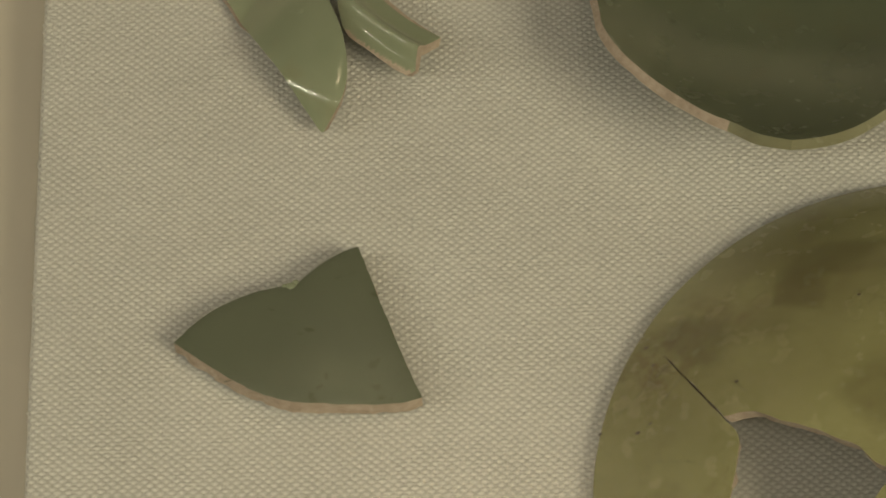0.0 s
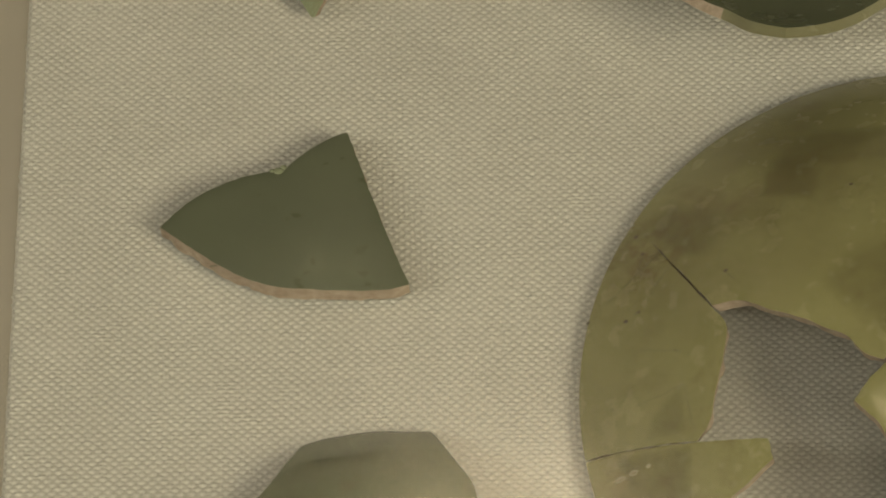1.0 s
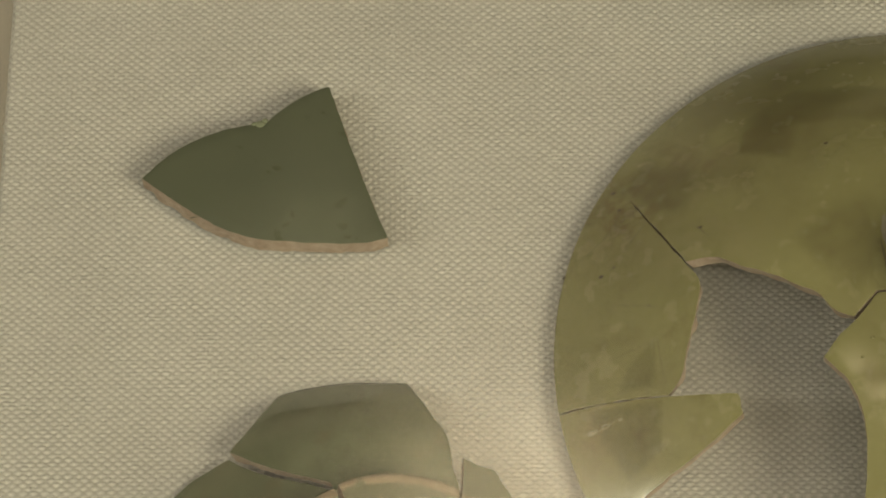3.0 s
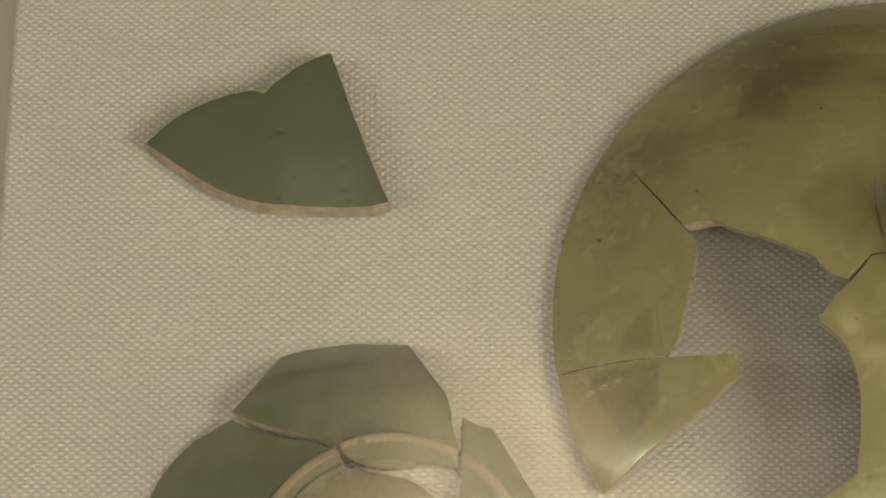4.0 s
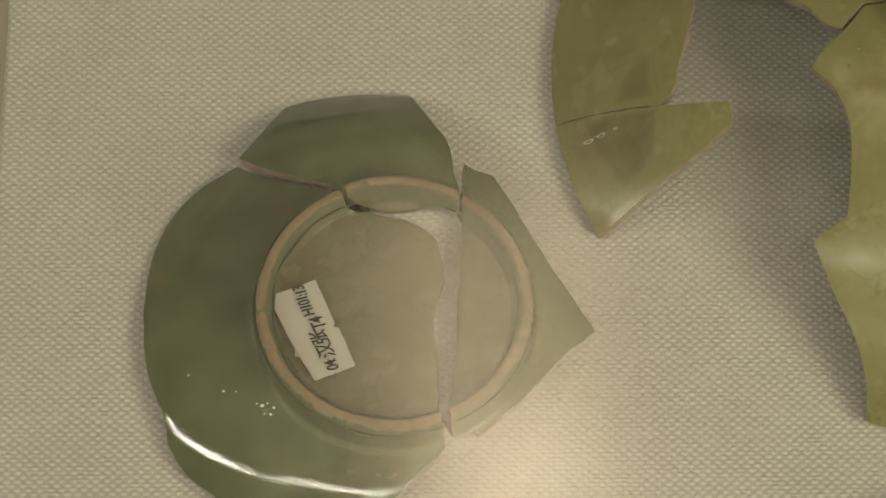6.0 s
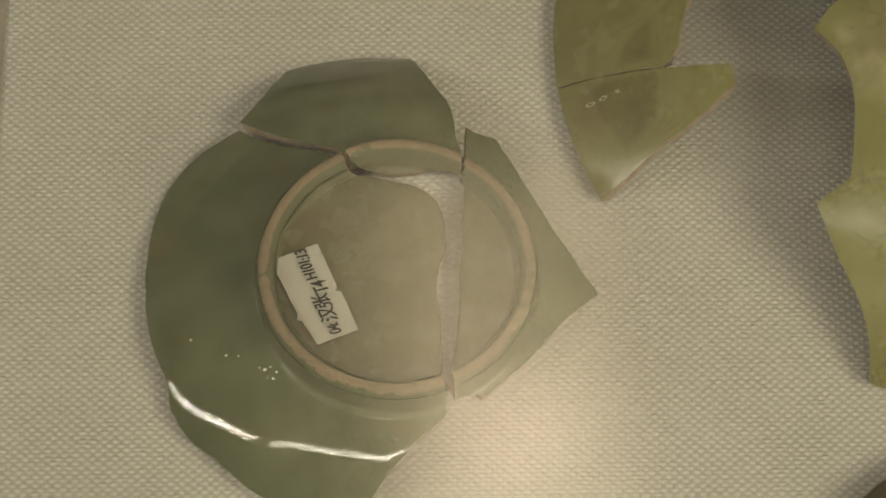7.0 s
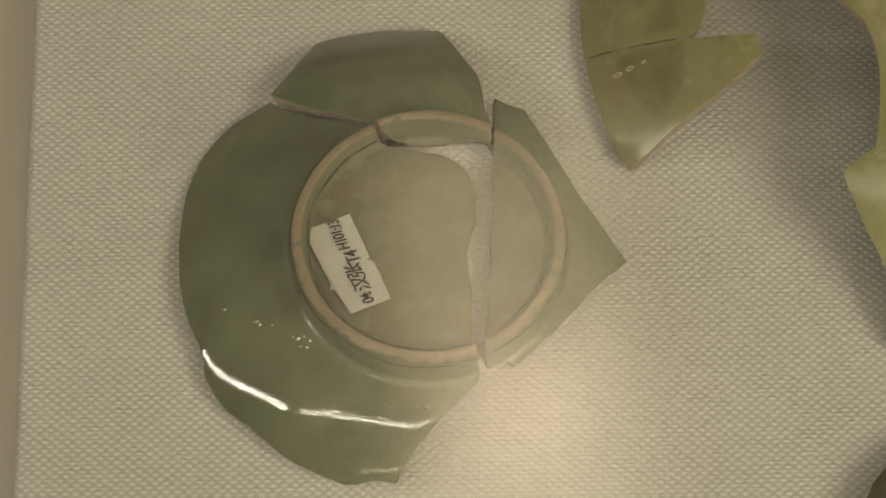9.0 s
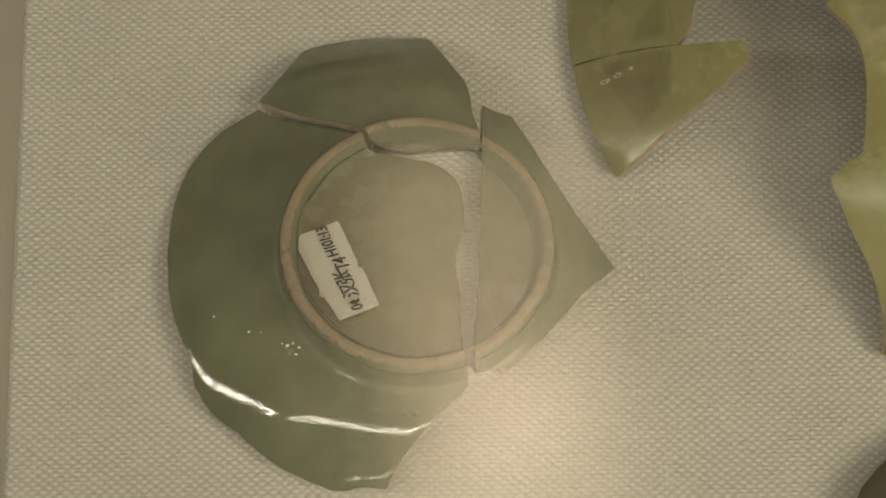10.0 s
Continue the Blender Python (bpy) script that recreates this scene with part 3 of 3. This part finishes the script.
foot_ring = profile([(0, 20.1)] + inner_wall + [(32.5, 26.3), (33.0, 25.9), (33.5, 24.6), (34.3, 18.4)]
                    + [(36.6 - d, 15.71 + 0.265 * d + 0.115 * d * d) for d in (1.9, 1.7, 1.5, 1.3, 1.1, 0.9, 0.7, 0.5, 0.3, 0.1, 0.0)]
                    + [(37.5, 15.48), (39.0, 15.09)])


def bowl_z(r):
    return foot_ring(r) if r < 39 else 15.35 - 0.26 * (r - 38) - 0.0085 * (r - 38) ** 2


def bowl_height(x, y):
    return bowl_z(math.hypot(x - BX, y - BY)) + 0.09 * noise.noise((x * 0.06, y * 0.06, 9.0))


ring_points = [p for r in (26.2, 28.3, 28.8, 29.3, 29.8, 30.3, 30.8, 31.3, 32.0, 32.6, 33.0, 33.5, 34.0, 34.4, 34.6, 34.8, 35.0, 35.2, 35.4, 35.6, 35.8, 36.0, 36.2, 36.4, 36.6, 37.2, 38.0, 39.6) for p in arc(BX, BY, r, 0, 358.2, 200)]


def near_foot(x, y):
    return 25.0 < math.hypot(x - BX, y - BY) < 40.4


def bare_foot(x, y):
    r = math.hypot(x - BX, y - BY)
    worn = noise.noise((x * 0.11, y * 0.11, 4.0)) + 0.5 * noise.noise((x * 0.5, y * 0.5, 7.0))
    return 3 if r < 28.9 + 0.6 * worn else 4 if r < 30.9 + 0.5 * worn or (r < 33.2 and worn > 0.36) else 2 if r < 33.3 + 0.4 * worn else 0


bowl = thing("bowl", "broken sage-green celadon bowl base with foot ring up, on white linen", "bowl base", "celadon vessels")
B_MAIN = [(-27.2, 65.8), (-37.7, 60.6), (-45.3, 52.4), (-49.6, 42.1), (-51.3, 32.4), (-52.0, 21.3), (-51.2, 10.3), (-49.0, 2.3), (-46.9, -4.0), (-46.7, -8.3),
          (-43.5, -15.9), (-35.5, -24.2), (-27.6, -32.1), (-19.6, -37.1), (-11.6, -40.4), (-7.5, -40.0), (-1.4, -41.2), (1.7, -36.9), (8.4, -29.7), (20.8, -19.2),
          (20.4, -17.6), (19.6, -14.0), (19.6, -8.0), (20.1, 5.1), (19.6, 11.7), (20.3, 16.1), (22.3, 21.0), (22.9, 28.4), (21.6, 33.8), (15.3, 39.2), (9.9, 40.8), (5.1, 42.4), (0.2, 43.0),
          (-3.0, 50.9), (-6.1, 52.6), (-14.3, 56.0), (-21.5, 60.2)]
B_RIGHT = [(30.2, 58.6), (33.2, 56.3), (37.4, 54.9), (40.4, 48.1), (46.9, 33.4), (51.8, 23.9), (59.3, 10.9), (49.7, 2.4), (41.2, -6.6), (33.7, -12.9), (29.3, -16.3),
           (28.0, -15.4), (22.6, -17.0), (22.1, -14.1), (23.7, -2.3), (25.4, 8.4), (25.6, 15.7), (27.2, 24.3), (27.5, 30.4), (28.4, 39.2), (29.5, 50.5)]
B_NORTH = [(-26.7, 65.7), (-21.4, 72.8), (-16.9, 79.7), (-13.0, 85.6), (-10.8, 86.6), (17.9, 84.4), (19.6, 79.6), (23.0, 71.8), (26.5, 64.1), (27.2, 58.0), (27.3, 55.0), (28.4, 49.2), (27.7, 39.9), (22.0, 42.1),
           (10.0, 42.2), (5.1, 43.4), (0.9, 44.2), (-2.2, 52.0), (-5.7, 53.4), (-14.2, 57.0), (-21.3, 61.5)]


def upper_height(x, y):
    r = math.hypot(x - BX, y - BY)
    soft = 5.0 * math.log1p(math.exp(min(12.0, (r - 40.0) / 5.0)))
    return bowl_height(x, y) + 0.9 + 0.15 * soft - 0.02 * max(0.0, y - 75) ** 2 + 3.4 * math.exp(-((y - 66) / 11.0) ** 2 - ((x - 2) / 17.0) ** 2)


sherd("main_sherd", B_MAIN, bowl_height, 4.3, [SAGE, CLAY, RINGCLAY, BUFF, INNER], bowl, extra=ring_points, clay_at=bare_foot, seed=11.0, worn=0.12, step=0.8, grid=1.7, skip=near_foot)
sherd("side_sherd", B_RIGHT, bowl_height, 4.0, [SAGE, CLAY, RINGCLAY, BUFF, INNER], bowl, extra=ring_points, clay_at=bare_foot, seed=12.0, worn=0.12, step=0.8, grid=1.7, skip=near_foot)
sherd("upper_sherd", B_NORTH, upper_height, 3.2, [SAGE, CLAY, RINGCLAY, BUFF, INNER], bowl, flare=-1.6, extra=ring_points, clay_at=bare_foot, seed=13.0, step=0.8, grid=1.7, skip=near_foot)

for x, y, r in ((-40.9, 6.3, 0.6), (-32.9, 1.1, 0.6), (-21.7, -6.3, 0.8), (-20.4, -7.4, 0.6), (-23.4, -4.6, 0.5), (-21.0, -5.2, 0.5), (-22.6, -7.3, 0.45), (-2.1, -23.7, 0.5), (7.3, -25.2, 0.6), (4.5, -24.8, 0.4)):
    bead("glaze_bubble", x, y, r * 1.8, 0.34 * r * 1.8, bowl_height, SAGE, bowl, True)
# whitish beads stand in for the lamps' sparkle on the glaze
GLINT_WHITE = plain("painted_glint", (0.70, 0.70, 0.64), (0.80, 0.80, 0.74), 300, 0.1)
for x, y, r in ((-21.7, -6.3, 0.55), (-20.6, -7.6, 0.4), (-22.7, -5.3, 0.35), (-21.2, -5.0, 0.3), (-22.5, -7.3, 0.3), (-19.9, -6.2, 0.25), (-23.9, -4.6, 0.22), (-32.9, 0.9, 0.32), (-32.0, -0.1, 0.25),
                (-40.7, 5.9, 0.28), (7.3, -25.4, 0.35), (8.2, -24.8, 0.22), (-2.1, -23.9, 0.25), (-29.0, -0.8, 0.15)):
    bead("painted_sparkle", x, y, r * 1.5, 0.3 * r + 0.12, bowl_height, GLINT_WHITE, bowl)
for x, y in ((14.5, 47.9), (11.8, 48.2), (38.6, 31.5), (40.2, 28.6), (43.0, 12.0)):
    bead("chip", x, y, 0.75, 0.12, bowl_height, CLAY, bowl)

# ---- linen-covered support assumed under the bowl, added to brighten its gap ----
pad = thing("assumed_pad", "small white linen pad assumed under the bowl base", "support pad")
part("cushion", box(bmesh.new(), -0.006, -0.008, 0.0004, 0.032, 0.046, 0.0152, 0.002), CLOTH, pad)
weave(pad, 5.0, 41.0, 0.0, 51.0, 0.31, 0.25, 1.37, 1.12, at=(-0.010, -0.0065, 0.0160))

# ---- inventory label stuck on the base ----
PAPER = plain("label_paper", (0.47, 0.45, 0.395), (0.56, 0.54, 0.48), 120, 0.8, 0.1)
INK = plain("black_ink", (0.02, 0.02, 0.02), (0.035, 0.035, 0.035), 300, 0.6)
PALE_INK = plain("pale_red_print", (0.60, 0.42, 0.36), (0.66, 0.50, 0.44), 300, 0.8)
label = thing("inventory_label", "white paper label with black handwriting, stuck on the base", "label")
L_OUT = [(-20.0, 20.6), (-8.4, 24.3), (-4.1, 12.4), (-4.8, 11.6), (-3.2, 11.3), (0.3, 1.0), (-9.6, -2.4), (-13.0, 4.2), (-14.2, 4.6), (-14.0, 6.0)]
sherd("paper", L_OUT, lambda x, y: 21.5 + 0.25 * noise.noise((x * 0.12, y * 0.12, 5.0)) + 0.12 * math.sin(x * 0.5), 0.16, [PAPER, PAPER], label, worn=0.0, rough=0.1, grid=1.5, curved=False)
LA = math.degrees(math.atan2(24.3 - 1.0, -8.4 - 0.3))


def on_label(s, d, lift=22.15):
    """s along the writing from its start, d across it, in mm."""
    a = radians(LA)
    return Vector((-2.2 + s * math.cos(a) - d * math.sin(a), 0.2 + s * math.sin(a) + d * math.cos(a), lift)) * MM


def written(text, s, d, size, wide=0.86):
    cu = bpy.data.curves.new("writing", "FONT")
    cu.offset = 0.00007
    cu.body, cu.size, cu.extrude, cu.shear, cu.space_character = text, size * MM, 0.00003, 0.2, 0.82
    cu.materials.append(INK)
    ob = new("writing", cu)
    ob.matrix_world = Matrix.Translation(on_label(s, d)) @ pose(0, 0, 0, 0, 0, LA) @ Matrix.Diagonal((wide, 1.12, 1, 1))
    ob.parent = label
    return ob


written("04:", 0.5, 1.3, 3.5)
written("汉张", 3.9, 0.9, 4.1, 1.0)
written("T4", 11.5, -0.2, 4.3)
written("H101", 15.9, 1.0, 3.5)
written(":13", 21.5, 0.7, 3.6)
for s, d, w in ((3.0, 8.1, 8.6), (14.4, 8.0, 7.6)):
    rule = part("printed_line", box(bmesh.new(), 0, 0, 0, w * MM, 0.00022, 0.00004), PALE_INK, label, "pale red printed line", smooth=0)
    rule.matrix_world = Matrix.Translation(on_label(s, d, 22.0)) @ pose(0, 0, 0, 0, 0, LA)

# ---- pale green pieces at the far end ----
pale = thing("shoulder_sherd", "glossy pale green celadon sherd, arched, on white linen", "pottery sherd", "celadon sherds")
P_OUT = [(-60.0, 300.0), (-27.9, 256.6), (-20.6, 238.6), (-14.7, 226.1), (-7.4, 213.0), (-4.7, 208.9), (-3.9, 208.9), (1.3, 214.6), (3.5, 220.8), (3.8, 226.6), (3.5, 232.5), (0.4, 246.2), (-24.0, 300.0)]


def pale_height(x, y):
    """A gently arched shoulder that bends down towards its blunt tip."""
    s = -0.610 * (x + 14.7) - 0.793 * (y - 225.7)
    q = 0.793 * (x + 14.7) - 0.610 * (y - 225.7) - 10
    bend = 0.80 * 1.2 * math.log1p(math.exp(min(s / 1.2, 30.0)))
    return max(3.6, 12.6 - 0.18 * s - 0.003 * min(0.0, s) ** 2 - bend - 0.011 * q * q)


sherd("body", P_OUT, pale_height, 4.0, [PALE, CLAY], pale, seed=21.0, rough=0.12, grid=1.3, worn=0.2)
for x, y, r in ((-7.9, 244.6, 0.9), (-10.0, 246.0, 0.6), (-4.6, 234.4, 0.5), (-13.0, 252.0, 0.6)):
    bead("glaze_bubble", x, y, r * 1.6, 0.4 * r, pale_height, PALE, pale, True)
foot = thing("foot_sherd", "pale green celadon foot ring fragment with pinkish broken edges", "pottery sherd", "celadon sherds")
F_OUT = [(4.6, 238.0), (9.8, 232.2), (16.9, 225.0), (19.9, 222.7), (22.2, 223.4), (23.4, 228.0), (30.2, 234.0), (24.4, 239.6), (17.3, 248.0), (8, 268), (-2, 268), (2.4, 250.0)]


def foot_height(x, y):
    d = math.hypot(x - 62, y - 282) - 66.0
    return 11.0 + 3.2 * math.exp(-(d / 2.2) ** 2) - 0.05 * max(0.0, d) ** 2 - 0.02 * max(0.0, -d) ** 2


foot_lines = [p for d in (-8.4, -7.2, -5.6, -4.0, -2.8, -1.8, -0.9, 0.0, 0.9, 1.8, 2.8, 4.0, 5.1, 6.0) for p in arc(62, 282, 66.0 + d, 180, 255, 110)]
sherd("body", F_OUT, foot_height, 3.6, [PALE, CLAY], foot, seed=22.0, rough=0.1, extra=foot_lines, worn=0.2,
      skip=lambda x, y: -9.5 < math.hypot(x - 62, y - 282) - 66.0 < 7.0,
      clay_at=lambda x, y: 1 if not -8.6 < math.hypot(x - 62, y - 282) - 66.0 < 5.6 else 0)

# ---- dark bowl side, hollow side up ----
hollow = thing("hollow_bowl", "dark green celadon bowl fragment, hollow side up, on white linen", "bowl fragment", "celadon vessels")
C_OUT = [(79.0, 292.6), (73.0, 263.4), (72.6, 231.4), (73.1, 220.5), (76.7, 212.4), (83.0, 203.2), (89.5, 195.6), (95.8, 188.5), (102.5, 183.4), (107.2, 177.6), (115.3, 173.8), (123.3, 175.7), (131.7, 179.5), (144.1, 188.7), (164.5, 205.4), (193.6, 235.8), (183.0, 291.4)]


def hollow_height(x, y):
    """The inside of a round bowl that stands on its base."""
    return 4.0 + 37.0 * min(1.2, math.hypot(x - 129, y - 248) / 80.0) ** 2


sherd("body", C_OUT, hollow_height, 3.0, [DARK, CLAY, LIP], hollow, seed=31.0, grid=2.6, glazed_edge=lambda x, y: x > 101, worn=0.2, lip=2)

# ---- fragment near the board's front, its shade put into the glaze colour ----
dark = thing("shaded_sherd", "olive celadon sherd with a rounded rim, darkened in colour for its shade", "pottery sherd", "celadon sherds")
sherd("body", [(107, -62), (110.5, -54.6), (113.5, -49.5), (118.5, -44.2), (128, -38), (150, -34), (160, -60), (140, -90), (112, -84)],
      lambda x, y: 9.0 - 0.004 * (x - 132) ** 2 - 0.004 * (y + 62) ** 2, 4.0, [SHADED_OLIVE, CLAY], dark, seed=41.0)

# ---- ceiling fixture, strip lamp and the case's glass ----
GLOW, gt, gb = material("lamp_diffuser")
gb.inputs["Emission Color"].default_value = (1.0, 0.79, 0.49, 1)
gb.inputs["Emission Strength"].default_value = 4.5
HOT, ht, hb = material("lamp_bulb")
hb.inputs["Emission Color"].default_value = (1.0, 0.72, 0.50, 1)
hb.inputs["Emission Strength"].default_value = 12.0
fixture = thing("ceiling_lamp", "recessed warm ceiling lamp with a square diffuser", "ceiling lamp", at=(0, 0, 0))
part("frame", box(bmesh.new(), 0.005, 0.36, 1.622, 0.225, 0.765, 1.75, 0.004), METAL, fixture)
part("diffuser", box(bmesh.new(), 0.021, 0.38, 1.612, 0.191, 0.745, 1.6215), GLOW, fixture, smooth=0)
bm = bmesh.new()
bmesh.ops.create_uvsphere(bm, u_segments=24, v_segments=12, radius=0.045, matrix=Matrix.Translation((0.105, 0.52, 1.60)) @ Matrix.Diagonal((1, 1, 0.5, 1)))
part("bulb", bm, HOT, fixture)
strip_thing = thing("strip_lamp", "long white strip lamp hung under the ceiling", "strip lamp")
part("housing", box(bmesh.new(), -0.78, -1.02, 1.43, 1.48, -0.96, 1.50, 0.004), METAL, strip_thing)
for x in (-0.6, 1.3):
    part("hanger", box(bmesh.new(), x, -0.995, 1.50, x + 0.012, -0.983, 1.75, 0.002), METAL, strip_thing)
for (a, b), m in zip(RAILS, rail_poses):
    rail_thing = thing("rail_lamp", "slim white strip lamp hung aslant under the ceiling", "strip lamp", "rail lamps")
    half = (Vector(b) - Vector(a)).length / 2 + 0.01
    part("housing", box(bmesh.new(), -half, -0.02, 0.004, half, 0.02, 0.04, 0.004), METAL, rail_thing).matrix_world = m
    for f in (0.1, 0.9):
        x, y, z = Vector(a).lerp(Vector(b), f)
        part("hanger", box(bmesh.new(), x - 0.004, y - 0.004, z + 0.03, x + 0.004, y + 0.004, 1.75, 0.001), METAL, rail_thing)
track_thing = thing("track_lamp", "round metal spot lamp hung under the ceiling", "spot lamp")
bm = bmesh.new()
bmesh.ops.create_cone(bm, cap_ends=True, segments=32, radius1=0.45, radius2=0.30, depth=0.07, matrix=look((1.160, -0.978, 1.204), (0.06, 0.08, 0.0)))
part("shade", bm, METAL, track_thing)
part("stem", box(bmesh.new(), 1.17, -1.01, 1.22, 1.19, -0.99, 1.75, 0.002), METAL, track_thing)

GLASS, tt, old = material("case_glass")
tt.nodes.remove(old)
out = tt.nodes["Material Output"]
clear = node(tt, "ShaderNodeBsdfTransparent", Color=(0.97, 0.98, 0.96, 1))
sharp = node(tt, "ShaderNodeBsdfGlossy", Roughness=0.10)
haze = node(tt, "ShaderNodeBsdfGlossy", Roughness=0.25)
m1, m2 = node(tt, "ShaderNodeMixShader", Fac=0.020), node(tt, "ShaderNodeMixShader", Fac=0.040)
tt.links.new(clear.outputs[0], m1.inputs[1])
tt.links.new(sharp.outputs[0], m1.inputs[2])
tt.links.new(m1.outputs[0], m2.inputs[1])
tt.links.new(haze.outputs[0], m2.inputs[2])
tt.links.new(m2.outputs[0], out.inputs[0])
pane = tagged(part("case_glass", box(bmesh.new(), -0.32, -0.36, 0.100, 0.62, 0.52, 0.106), GLASS, smooth=0), "clear glass lid of the display case", "glass lid", kind="structure")
pane.visible_shadow = False
slab("case_side_west", -0.34, -0.38, -0.06, -0.325, 0.54, 0.108, CASE, 0.002)
slab("case_side_east", 0.625, -0.38, -0.06, 0.64, 0.54, 0.108, CASE, 0.002)
slab("case_side_north", -0.322, 0.523, -0.06, 0.622, 0.54, 0.108, CASE, 0.002)
slab("case_side_south", -0.322, -0.38, -0.06, 0.622, -0.363, 0.108, CASE, 0.002)
